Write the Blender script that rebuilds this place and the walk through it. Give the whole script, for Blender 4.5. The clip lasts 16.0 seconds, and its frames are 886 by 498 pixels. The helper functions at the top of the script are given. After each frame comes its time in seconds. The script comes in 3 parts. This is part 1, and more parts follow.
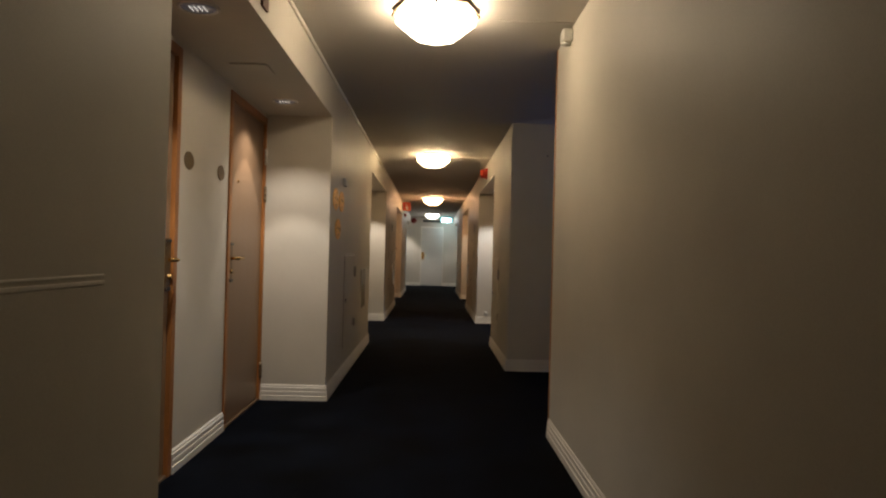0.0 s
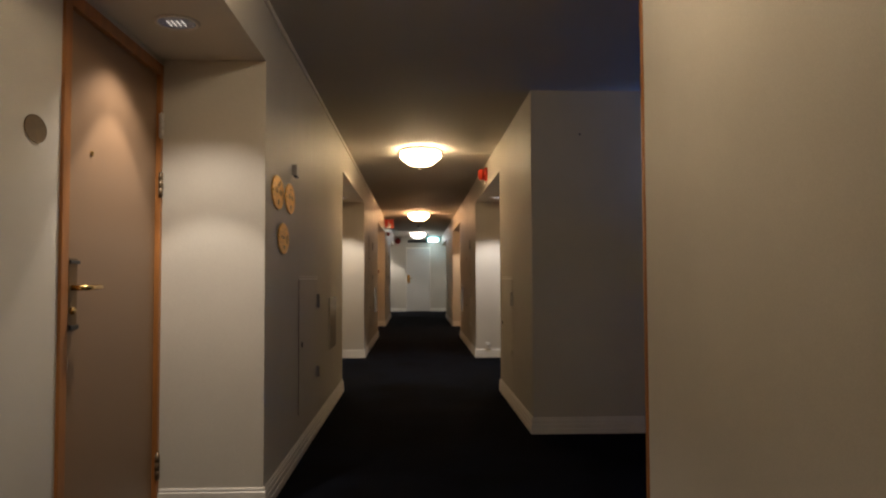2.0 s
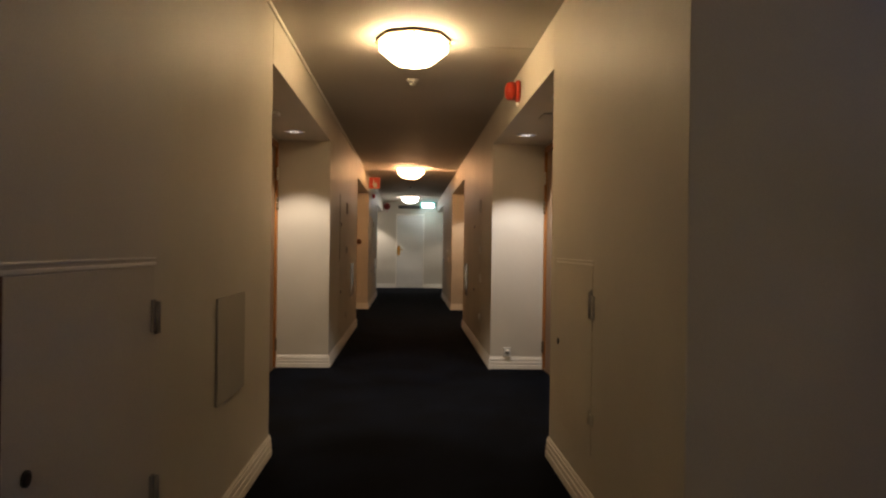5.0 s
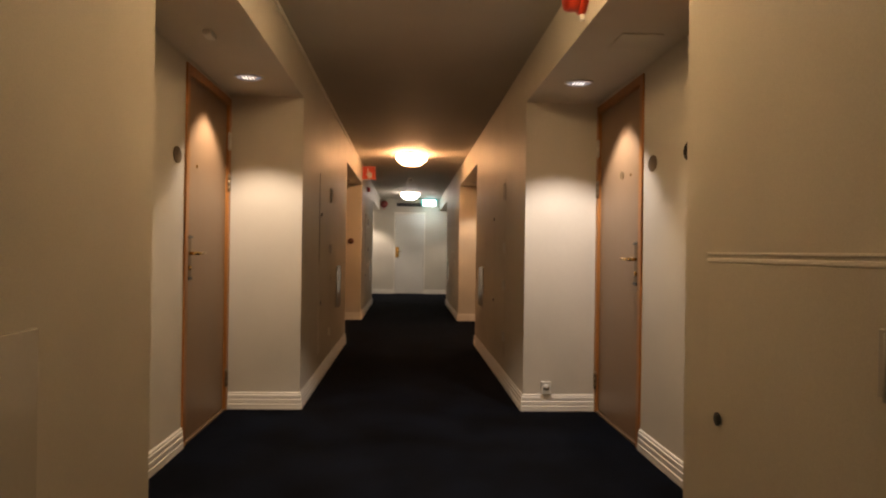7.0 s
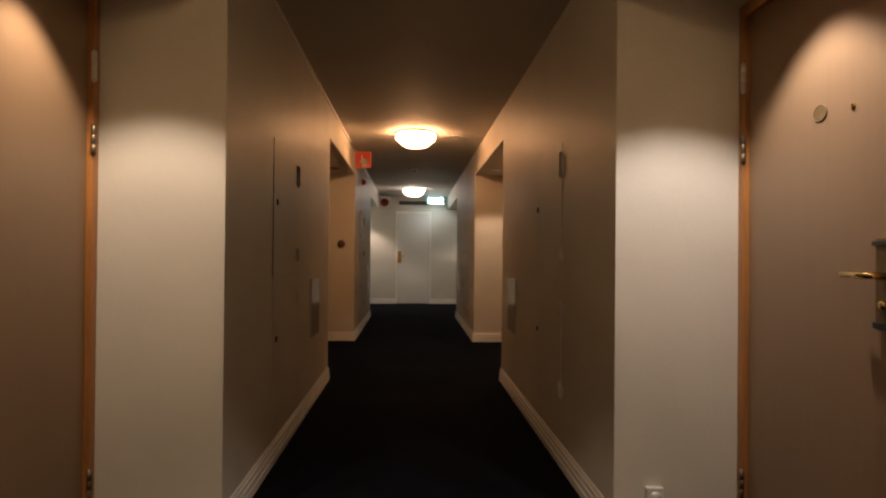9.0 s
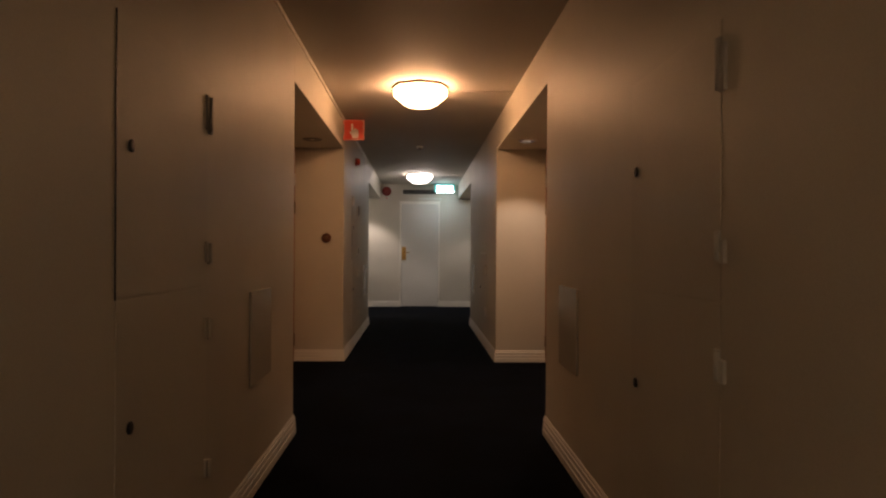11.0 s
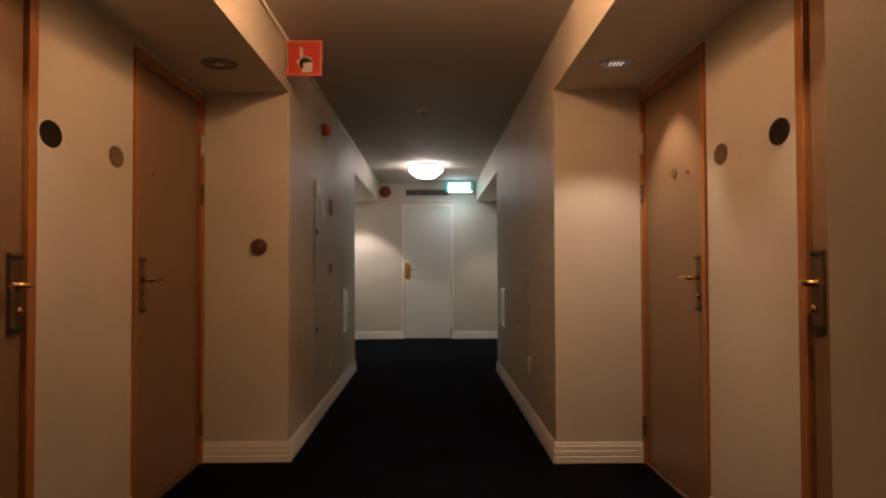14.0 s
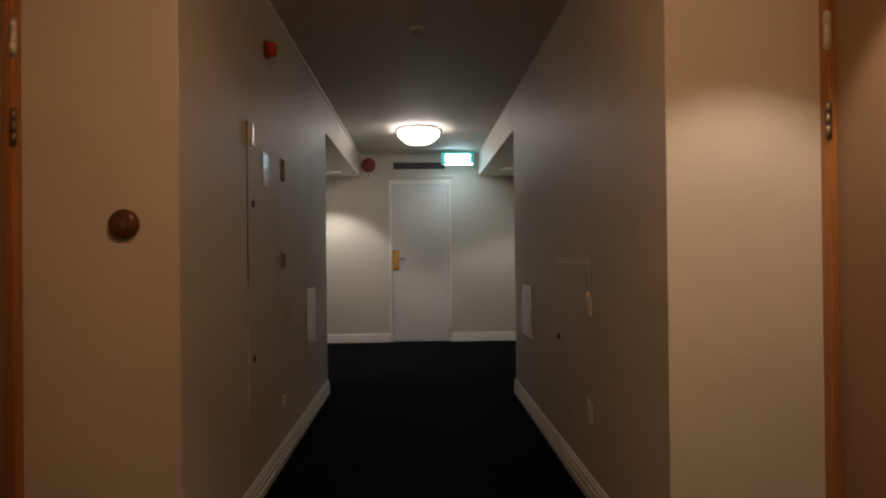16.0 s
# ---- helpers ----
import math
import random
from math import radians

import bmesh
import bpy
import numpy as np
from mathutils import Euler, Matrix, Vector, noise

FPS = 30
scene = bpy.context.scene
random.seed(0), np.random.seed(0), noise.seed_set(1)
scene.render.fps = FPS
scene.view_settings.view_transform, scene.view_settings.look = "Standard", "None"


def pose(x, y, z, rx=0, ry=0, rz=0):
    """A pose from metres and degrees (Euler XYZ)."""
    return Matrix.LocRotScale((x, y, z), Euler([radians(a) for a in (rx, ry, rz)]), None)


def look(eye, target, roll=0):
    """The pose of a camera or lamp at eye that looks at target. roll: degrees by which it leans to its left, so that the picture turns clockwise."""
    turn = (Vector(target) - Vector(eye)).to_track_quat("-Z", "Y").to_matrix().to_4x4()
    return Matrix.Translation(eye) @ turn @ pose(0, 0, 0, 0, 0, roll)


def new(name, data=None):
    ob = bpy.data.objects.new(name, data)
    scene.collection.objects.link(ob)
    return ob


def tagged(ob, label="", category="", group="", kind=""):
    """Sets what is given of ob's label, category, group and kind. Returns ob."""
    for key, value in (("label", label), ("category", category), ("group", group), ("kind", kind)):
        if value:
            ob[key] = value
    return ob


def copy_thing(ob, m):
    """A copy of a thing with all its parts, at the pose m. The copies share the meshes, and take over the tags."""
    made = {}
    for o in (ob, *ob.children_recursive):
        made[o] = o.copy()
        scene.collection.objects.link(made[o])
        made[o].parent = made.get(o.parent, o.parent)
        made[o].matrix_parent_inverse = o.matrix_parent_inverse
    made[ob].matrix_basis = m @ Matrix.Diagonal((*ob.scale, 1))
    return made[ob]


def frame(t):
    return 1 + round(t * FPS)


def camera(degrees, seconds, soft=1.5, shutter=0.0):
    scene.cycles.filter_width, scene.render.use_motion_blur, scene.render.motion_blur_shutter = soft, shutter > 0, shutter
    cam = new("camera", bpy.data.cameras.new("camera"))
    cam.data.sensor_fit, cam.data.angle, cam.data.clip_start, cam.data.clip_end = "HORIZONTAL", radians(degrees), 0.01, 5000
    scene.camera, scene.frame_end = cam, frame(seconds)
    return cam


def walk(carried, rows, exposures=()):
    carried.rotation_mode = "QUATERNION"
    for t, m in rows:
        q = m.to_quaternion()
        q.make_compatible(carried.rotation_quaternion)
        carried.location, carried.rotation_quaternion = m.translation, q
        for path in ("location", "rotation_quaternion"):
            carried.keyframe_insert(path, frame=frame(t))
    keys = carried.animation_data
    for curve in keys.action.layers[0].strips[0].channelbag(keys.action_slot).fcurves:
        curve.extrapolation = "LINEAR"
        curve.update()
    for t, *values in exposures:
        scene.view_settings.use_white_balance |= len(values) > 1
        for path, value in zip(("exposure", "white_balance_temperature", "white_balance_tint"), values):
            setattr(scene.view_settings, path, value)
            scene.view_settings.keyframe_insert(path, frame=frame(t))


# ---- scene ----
cam = camera(65.0, 16.0, 2.2)
PATH = [
    (0, (-0.03, -0.287, 1.105), (0.002, 1.713, 1.12), 1.5),
    (0.5, (-0.048, 0.156, 1.091), (-0.033, 2.156, 1.098), 1.0),
    (1, (-0.101, 0.655, 1.103), (-0.033, 2.654, 1.126), -0.5),
    (1.5, (-0.109, 1.164, 1.082), (-0.013, 3.161, 1.12), -1.1),
    (2, (-0.083, 1.591, 1.076), (-0.007, 3.588, 1.158), -0.2),
    (2.5, (-0.055, 2.097, 1.074), (0.055, 4.094, 1.068), -0.6),
    (3, (-0.042, 2.549, 1.107), (0.029, 4.548, 1.085), 0.4),
    (3.5, (-0.041, 3.0, 1.118), (0.067, 4.997, 1.097), -0.4),
    (4, (-0.011, 3.485, 1.126), (0.079, 5.483, 1.147), -0.5),
    (4.2, (-0.036, 3.705, 1.128), (0.044, 5.703, 1.145), 0.3),
    (6.3, (-0.068, 5.605, 1.105), (0.052, 7.602, 1.088), 0.4),
    (6.5, (-0.078, 5.776, 1.095), (0.044, 7.772, 1.084), -0.1),
    (7, (-0.078, 6.278, 1.075), (0.024, 8.276, 1.082), 0.8),
    (7.5, (-0.087, 6.705, 1.082), (0.104, 8.696, 1.084), 0.8),
    (8, (-0.084, 7.175, 1.083), (0.056, 9.17, 1.061), 1.2),
    (8.2, (-0.074, 7.421, 1.092), (0.024, 9.419, 1.076), 1.2),
    (10.3, (-0.074, 9.51, 1.09), (0.018, 11.507, 1.13), -0.4),
    (10.5, (-0.046, 9.702, 1.11), (0.004, 11.702, 1.135), 0.0),
    (11, (-0.044, 10.198, 1.098), (0.025, 12.197, 1.102), 0.3),
    (11.5, (-0.008, 10.696, 1.112), (0.045, 12.694, 1.147), -0.3),
    (12, (-0.005, 11.192, 1.098), (0.043, 13.192, 1.132), 1.3),
    (12.5, (0.02, 11.716, 1.106), (0.094, 13.714, 1.135), 0.1),
    (13, (0.042, 12.177, 1.107), (0.033, 14.177, 1.117), 2.2),
    (13.5, (0.025, 12.631, 1.102), (0.068, 14.63, 1.112), 0.9),
    (14, (0.022, 13.123, 1.1), (0.056, 15.122, 1.15), -0.2),
    (14.5, (-0.005, 13.596, 1.113), (0.023, 15.595, 1.165), 0.8),
    (15, (-0.033, 13.99, 1.102), (0.007, 15.99, 1.136), -0.6),
    (15.5, (-0.019, 14.492, 1.122), (0.01, 16.492, 1.152), 0.3),
    (16, (-0.047, 14.913, 1.116), (0.022, 16.912, 1.129), -0.6),
]
EXPOSURES = [(0, 0.05, 6450, 12), (3, 0.06, 6550, 15), (4, -0.05, 6600, 13), (6.5, 0.42, 7500, 20), (7.2, 0.42, 7500, 20), (8, 0.2, 7550, 20), (10.5, -0.2, 7100, 23), (12.5, -0.17, 6700, 20), (14, 0.07, 6800, 22), (15, -0.1, 6850, 22), (16, -0.15, 6400, 16)]
walk(cam, [(t, look(eye, target, roll)) for t, eye, target, roll in PATH], EXPOSURES)

# ---- world and exposure ----
world = bpy.data.worlds.new("world")
world.use_nodes = True
world.node_tree.nodes["Background"].inputs[0].default_value = (0.0, 0.0, 0.0, 1)
scene.world = world

# plan, metres: corridor along y, west wall at XW, east wall at XE
XW, XE = -0.79, 0.717
AW, AE = -1.277, 1.214          # back walls of the door alcoves
CEIL, SOFFIT = 2.385, 2.10
Y0, YEND = -3.0, 23.75
DOOR_W, DOOR_H = 0.935, 2.075
WEST_BLOCKS = [(Y0, 1.71), (4.865, 8.26), (11.01, 14.373), (17.10, 20.53)]
EAST_BLOCKS = [(6.39, 8.23), (10.97, 14.33), (17.03, 20.44)]
WEST_ALCOVES = [(1.71, 4.865), (8.26, 11.01), (14.373, 17.10), (20.53, YEND)]
EAST_ALCOVES = [(8.23, 10.97), (14.33, 17.03), (20.44, YEND)]
WEST_DOORS = [[(2.185, False), (3.955, True)], [(8.415, False), (10.07, True)], [(14.485, False), (16.165, True)], []]
EAST_DOORS = [[(8.345, False), (10.045, True)], [(14.415, False), (16.10, True)], []]
NOOK = (3.99, 6.39)             # opening of the dark seating nook on the east side
BASE_D = 0.016


# ---- materials ----
def material(name, color, rough=0.5, metal=0.0, spec=0.5, vary=0.06, scale=3.0, grain=60.0, bump=0.15, depth=0.002,
             stretch=(1, 1, 1), emit=None, strength=0.0, coat=0.0):
    """A painted or natural surface: base colour broken up at two scales, fine relief, uneven gloss."""
    m = bpy.data.materials.new(name)
    m.use_nodes = True
    nt = m.node_tree
    b = nt.nodes["Principled BSDF"]
    b.inputs["Metallic"].default_value = metal
    b.inputs["Specular IOR Level"].default_value = spec
    b.inputs["Coat Weight"].default_value = coat
    co = nt.nodes.new("ShaderNodeTexCoord")
    mp = nt.nodes.new("ShaderNodeMapping")
    mp.inputs["Scale"].default_value = stretch
    nt.links.new(co.outputs["Object"], mp.inputs["Vector"])
    big, fine = nt.nodes.new("ShaderNodeTexNoise"), nt.nodes.new("ShaderNodeTexNoise")
    big.inputs["Scale"].default_value, big.inputs["Detail"].default_value = scale, 5
    fine.inputs["Scale"].default_value, fine.inputs["Detail"].default_value = grain, 4
    for n in (big, fine):
        nt.links.new(mp.outputs[0], n.inputs["Vector"])
    ramp = nt.nodes.new("ShaderNodeMapRange")
    ramp.inputs[1].default_value, ramp.inputs[2].default_value = 0.3, 0.7
    ramp.inputs[3].default_value, ramp.inputs[4].default_value = 1 - vary, 1 + vary
    nt.links.new(big.outputs[0], ramp.inputs[0])
    ramp2 = nt.nodes.new("ShaderNodeMapRange")
    ramp2.inputs[1].default_value, ramp2.inputs[2].default_value = 0.3, 0.7
    ramp2.inputs[3].default_value, ramp2.inputs[4].default_value = 1 - vary * 0.6, 1 + vary * 0.6
    nt.links.new(fine.outputs[0], ramp2.inputs[0])
    mul = nt.nodes.new("ShaderNodeMath")
    mul.operation = "MULTIPLY"
    nt.links.new(ramp.outputs[0], mul.inputs[0])
    nt.links.new(ramp2.outputs[0], mul.inputs[1])
    tint = nt.nodes.new("ShaderNodeVectorMath")
    tint.operation = "SCALE"
    tint.inputs[0].default_value = color
    nt.links.new(mul.outputs[0], tint.inputs["Scale"])
    nt.links.new(tint.outputs[0], b.inputs["Base Color"])
    rr = nt.nodes.new("ShaderNodeMapRange")
    rr.inputs[3].default_value, rr.inputs[4].default_value = max(0.02, rough - 0.08), min(1, rough + 0.08)
    nt.links.new(big.outputs[0], rr.inputs[0])
    nt.links.new(rr.outputs[0], b.inputs["Roughness"])
    bp = nt.nodes.new("ShaderNodeBump")
    bp.inputs["Strength"].default_value, bp.inputs["Distance"].default_value = bump, depth
    nt.links.new(fine.outputs[0], bp.inputs["Height"])
    nt.links.new(bp.outputs[0], b.inputs["Normal"])
    if emit:
        b.inputs["Emission Color"].default_value = (*emit, 1)
        b.inputs["Emission Strength"].default_value = strength
    return m


WALL = material("cream_wall_paint", (0.61, 0.575, 0.50), 0.52, spec=0.24, vary=0.07, scale=1.3, grain=220, bump=0.25, depth=0.0015)
TRIM = material("white_trim_paint", (0.84, 0.81, 0.74), 0.35, vary=0.05, scale=4, grain=90, bump=0.1)
CEILING = material("ceiling_paint", (0.53, 0.498, 0.45), 0.7, vary=0.05, scale=1.1, grain=260, bump=0.35, depth=0.002)
CARPET = material("navy_carpet", (0.0025, 0.0037, 0.0070), 0.97, spec=0.05, vary=0.75, scale=2.3, grain=420, bump=0.9, depth=0.006)
OAK = material("varnished_beech", (0.37, 0.15, 0.042), 0.38, vary=0.2, scale=4, grain=38, bump=0.12, stretch=(6, 6, 0.5))
SILL = material("worn_dark_sill", (0.14, 0.085, 0.045), 0.6, vary=0.2, scale=8, grain=60, bump=0.2)
LEAF = material("grey_beige_laminate", (0.245, 0.152, 0.088), 0.40, vary=0.04, scale=5, grain=60, bump=0.08, stretch=(8, 8, 0.4))
WHITE_DOOR = material("white_door_paint", (0.68, 0.67, 0.63), 0.4, vary=0.04, scale=2, grain=90, bump=0.08)
BRASS = material("worn_brass", (0.72, 0.48, 0.18), 0.24, metal=1.0, vary=0.1, scale=30, grain=300, bump=0.05)
LOCK = material("worn_bronze_lock", (0.13, 0.078, 0.030), 0.42, metal=0.45, vary=0.15, scale=25, grain=200, bump=0.06)
BRONZE = material("dark_bronze_plate", (0.20, 0.145, 0.09), 0.42, metal=0.7, vary=0.15, scale=20, grain=200, bump=0.08)
STEEL = material("brushed_hinge_steel", (0.66, 0.64, 0.60), 0.38, metal=0.6, vary=0.1, scale=30, grain=300, bump=0.05)
DARK_RED = material("dark_red_bell_enamel", (0.22, 0.018, 0.012), 0.35, vary=0.1, scale=14, grain=150, bump=0.03)
PLASTIC = material("white_plastic", (0.66, 0.65, 0.61), 0.3, vary=0.04, scale=9, grain=150, bump=0.03)
GLOSSY = material("glossy_white_board", (0.60, 0.57, 0.50), 0.14, vary=0.03, scale=3, grain=90, bump=0.0)
BOARD_GREY = material("board_grey_plastic", (0.47, 0.455, 0.43), 0.3, vary=0.06, scale=5, grain=120, bump=0.02)
HINGE = material("painted_hinge_grey", (0.27, 0.255, 0.23), 0.4, vary=0.1, scale=20, grain=200, bump=0.05)
GREY = material("grey_plastic", (0.20, 0.20, 0.20), 0.45, vary=0.08, scale=12, grain=150, bump=0.04)
BLACK = material("black_plastic", (0.016, 0.016, 0.018), 0.4, vary=0.15, scale=12, grain=150, bump=0.05)
GLOSS_BLACK = material("glossy_black_plastic", (0.010, 0.010, 0.013), 0.2, vary=0.1, scale=8, grain=100, bump=0.01, coat=0.5)
RED = material("red_alarm_plastic", (0.50, 0.045, 0.02), 0.35, vary=0.08, scale=14, grain=150, bump=0.03)
SIGN_RED = material("red_sign_enamel", (0.56, 0.06, 0.03), 0.35, vary=0.05, scale=8, grain=100, bump=0.02)
PLAQUE = material("dark_wood_plaque", (0.017, 0.012, 0.009), 0.75, spec=0.12, vary=0.25, scale=24, grain=120, bump=0.1)
PLAQUE_PALE = material("olive_wood_plaque", (0.135, 0.085, 0.036), 0.55, vary=0.2, scale=24, grain=120, bump=0.1)
PLAQUE_OLIVE = material("olive_plaque", (0.155, 0.105, 0.048), 0.5, vary=0.15, scale=24, grain=120, bump=0.08)
GOLD_WOOD = material("golden_brass_disc", (0.92, 0.56, 0.15), 0.46, metal=0.8, vary=0.2, scale=11, grain=40, bump=0.1, stretch=(1, 1, 5))
BURNT = material("dark_engraving", (0.50, 0.275, 0.08), 0.5, metal=0.6, vary=0.3, scale=30, grain=120, bump=0.2)
BROWN = material("brown_bakelite", (0.11, 0.04, 0.02), 0.3, vary=0.25, scale=26, grain=120, bump=0.05)
SHELF = material("dark_blue_shelf_plastic", (0.016, 0.016, 0.030), 0.4, vary=0.1, scale=10, grain=120, bump=0.03)
BOOK = material("dark_book_cloth", (0.02, 0.019, 0.022), 0.65, vary=0.2, scale=18, grain=260, bump=0.2)
PAPER = material("book_pages", (0.55, 0.52, 0.44), 0.8, vary=0.08, scale=10, grain=400, bump=0.3, stretch=(1, 30, 1))
GREEN = material("green_exit_sign", (0.02, 0.30, 0.24), 0.3, vary=0.05, scale=9, grain=100, bump=0.02, emit=(0.12, 0.9, 0.9), strength=0.5)
EXIT_UNDER = material("lit_exit_underside", (0.7, 0.9, 0.88), 0.3, emit=(0.66, 0.92, 1.0), strength=40.0)
EXIT_LIT = material("lit_exit_panel", (0.7, 0.9, 0.88), 0.3, emit=(0.60, 0.93, 1.0), strength=13.0)


def lamp_glass(name, tone, strength):
    return material(name, (0.85, 0.83, 0.78), 0.25, vary=0.02, bump=0.02, emit=tone, strength=strength)


LAMP_TONES = [((1.0, 0.80, 0.54), 10.0), ((1.0, 0.73, 0.40), 11.5), ((1.0, 0.55, 0.26), 17.0), ((1.0, 0.93, 0.84), 6.2)]


# ---- mesh helpers ----
def add_box(bm, lo, hi, bevel=0.0):
    vs = [bm.verts.new((x, y, z)) for x in (lo[0], hi[0]) for y in (lo[1], hi[1]) for z in (lo[2], hi[2])]
    fs = [bm.faces.new([vs[i] for i in q]) for q in ((0, 1, 3, 2), (4, 6, 7, 5), (0, 4, 5, 1), (2, 3, 7, 6), (0, 2, 6, 4), (1, 5, 7, 3))]
    if bevel:
        es = list({e for f in fs for e in f.edges})
        bmesh.ops.bevel(bm, geom=es, offset=bevel, segments=2, affect="EDGES", profile=0.5)
    return bm


def box(lo, hi, bevel=0.0):
    return add_box(bmesh.new(), lo, hi, bevel)


def lathe(profile, steps=28, axis="Z", smooth=True, ry=1.0, cap=True):
    """Turn a list of (radius, height) round an axis; ry squashes the second direction."""
    bm = bmesh.new()
    rings = []
    for r, h in profile:
        if r < 1e-6:
            rings.append([bm.verts.new((0, 0, h))])
        else:
            rings.append([bm.verts.new((r * math.cos(2 * math.pi * i / steps), ry * r * math.sin(2 * math.pi * i / steps), h)) for i in range(steps)])
    for a, b in zip(rings, rings[1:]):
        for i in range(steps):
            j = (i + 1) % steps
            q = [a[i % len(a)], a[j % len(a)], b[j % len(b)], b[i % len(b)]]
            q = list(dict.fromkeys(q))
            if len(q) > 2:
                bm.faces.new(q).smooth = smooth
    for ring in (rings[0], rings[-1]):
        if cap and len(ring) > 2:
            bm.faces.new(ring)
    if axis == "Y":
        bmesh.ops.rotate(bm, verts=bm.verts, matrix=Matrix.Rotation(radians(-90), 3, "X"))
    if axis == "X":
        bmesh.ops.rotate(bm, verts=bm.verts, matrix=Matrix.Rotation(radians(90), 3, "Y"))
    return bm


def moved(bm, x, y, z):
    bmesh.ops.translate(bm, verts=bm.verts, vec=(x, y, z))
    return bm


def tube(points, radius, steps=8):
    bm = bmesh.new()
    rings = []
    for i, p in enumerate(points):
        a, b = Vector(points[max(0, i - 1)]), Vector(points[min(len(points) - 1, i + 1)])
        q = (b - a).to_track_quat("Z", "Y")
        rings.append([bm.verts.new(Vector(p) + q @ Vector((radius * math.cos(2 * math.pi * k / steps), radius * math.sin(2 * math.pi * k / steps), 0))) for k in range(steps)])
    for a, b in zip(rings, rings[1:]):
        for k in range(steps):
            bm.faces.new((a[k], a[(k + 1) % steps], b[(k + 1) % steps], b[k])).smooth = True
    bm.faces.new(rings[0])
    bm.faces.new(rings[-1])
    return bm


def finish(name, bm, mat):
    bmesh.ops.recalc_face_normals(bm, faces=bm.faces)
    me = bpy.data.meshes.new(name)
    bm.to_mesh(me)
    bm.free()
    me.materials.append(mat)
    return new(name, me)


def part(name, bm, mat, parent, label=""):
    ob = finish(name, bm, mat)
    ob.parent = parent
    return tagged(ob, label) if label else ob


def thing(name, label, category, group="", kind=""):
    return tagged(new(name), label, category, group, kind)


def structure(name, bm, mat, label, category="wall"):
    return tagged(finish(name, bm, mat), label, category, kind="structure")


def west(y, z, x=XW):
    """Pose on a wall that faces east: local x runs to -y, local y out of the wall."""
    return pose(x, y, z, 0, 0, -90)


def east(y, z, x=XE):
    """Pose on a wall that faces west: local x runs to +y, local y out of the wall."""
    return pose(x, y, z, 0, 0, 90)


# ---- large structure ----
structure("floor", box((-1.6, Y0 - 0.2, -0.1), (4.2, YEND + 0.2, 0.0)), CARPET, "dark navy cut-pile carpet floor of the corridor", "floor")
structure("ceiling", box((-1.6, Y0 - 0.2, CEIL), (4.2, YEND + 0.2, CEIL + 0.12)), CEILING, "matt off-white painted corridor ceiling", "ceiling")

CREAM = "cream painted corridor wall with a slight sheen"
for i, (a, b) in enumerate(WEST_BLOCKS):
    structure("wall_west_%d" % (i + 1), box((AW - 0.2, a, 0), (XW, b, CEIL), 0.003), WALL, CREAM)
for i, (a, b) in enumerate(EAST_BLOCKS):
    structure("wall_east_%d" % (i + 1), box((XE, a, 0), (AE + 0.2, b, CEIL), 0.003), WALL, CREAM)
structure("wall_east_4", box((XE, Y0, 0), (XE + 0.16, NOOK[0] - 0.004, CEIL), 0.003), WALL, CREAM)
structure("wall_south", box((XW, Y0 - 0.15, 0), (XE, Y0, CEIL)), WALL, "plain cream painted wall closing the corridor")


def alcove_back(name, x0, x1, a, b, doors):
    """Back wall of an alcove, with openings for its doors."""
    bm = bmesh.new()
    at = a
    for d, _ in doors:
        add_box(bm, (x0, at, 0), (x1, d, SOFFIT))
        add_box(bm, (x0, d, DOOR_H), (x1, d + DOOR_W, SOFFIT))
        at = d + DOOR_W
    if b - at > 0.02:
        add_box(bm, (x0, at, 0), (x1, b, SOFFIT))
    structure(name, bm, WALL, "cream painted back wall of the door alcove")


for i, ((a, b), doors) in enumerate(zip(WEST_ALCOVES, WEST_DOORS)):
    alcove_back("wall_alcove_west_%d" % (i + 1), AW - 0.2, AW, a, b, doors)
    structure("soffit_west_%d" % (i + 1), box((AW - 0.2, a, SOFFIT), (XW, b, CEIL), 0.0), WALL, "lowered cream painted soffit over the door alcove", "soffit")
for i, ((a, b), doors) in enumerate(zip(EAST_ALCOVES, EAST_DOORS)):
    alcove_back("wall_alcove_east_%d" % (i + 1), AE, AE + 0.2, a, b, doors)
    structure("soffit_east_%d" % (i + 1), box((XE, a, SOFFIT), (AE + 0.2, b, CEIL), 0.0), WALL, "lowered cream painted soffit over the door alcove", "soffit")

# end wall with an opening for its white door
ED0, ED1, EDH = -0.42, 0.36, 2.03
bm = bmesh.new()
add_box(bm, (AW - 0.2, YEND, 0), (ED0, YEND + 0.18, CEIL))
add_box(bm, (ED1, YEND, 0), (AE + 0.2, YEND + 0.18, CEIL))
add_box(bm, (ED0, YEND, EDH), (ED1, YEND + 0.18, CEIL))
structure("wall_north", bm, WALL, "white painted end wall of the corridor")

# seating nook: far wall beyond the east block, side and near walls in the dark
structure("wall_nook_north", box((AE + 0.1965, NOOK[1], 0), (4.0, NOOK[1] + 0.15, CEIL)), WALL, "cream painted nook wall in blue light")
structure("wall_nook_east", box((4.0, 2.6, 0), (4.15, NOOK[1] + 0.15, CEIL)), WALL, "plain painted side wall of the dark nook")
structure("wall_nook_south", box((XE + 0.16, 2.6, 0), (4.0, 2.75, CEIL)), WALL, "plain painted wall of the dark nook")
structure("trim_corner", box((XE - 0.004, NOOK[0] - 0.004, 0), (XE + 0.17, NOOK[0] + 0.022, CEIL), 0.004), OAK, "brown varnished wooden lining on the wall end", "trim")


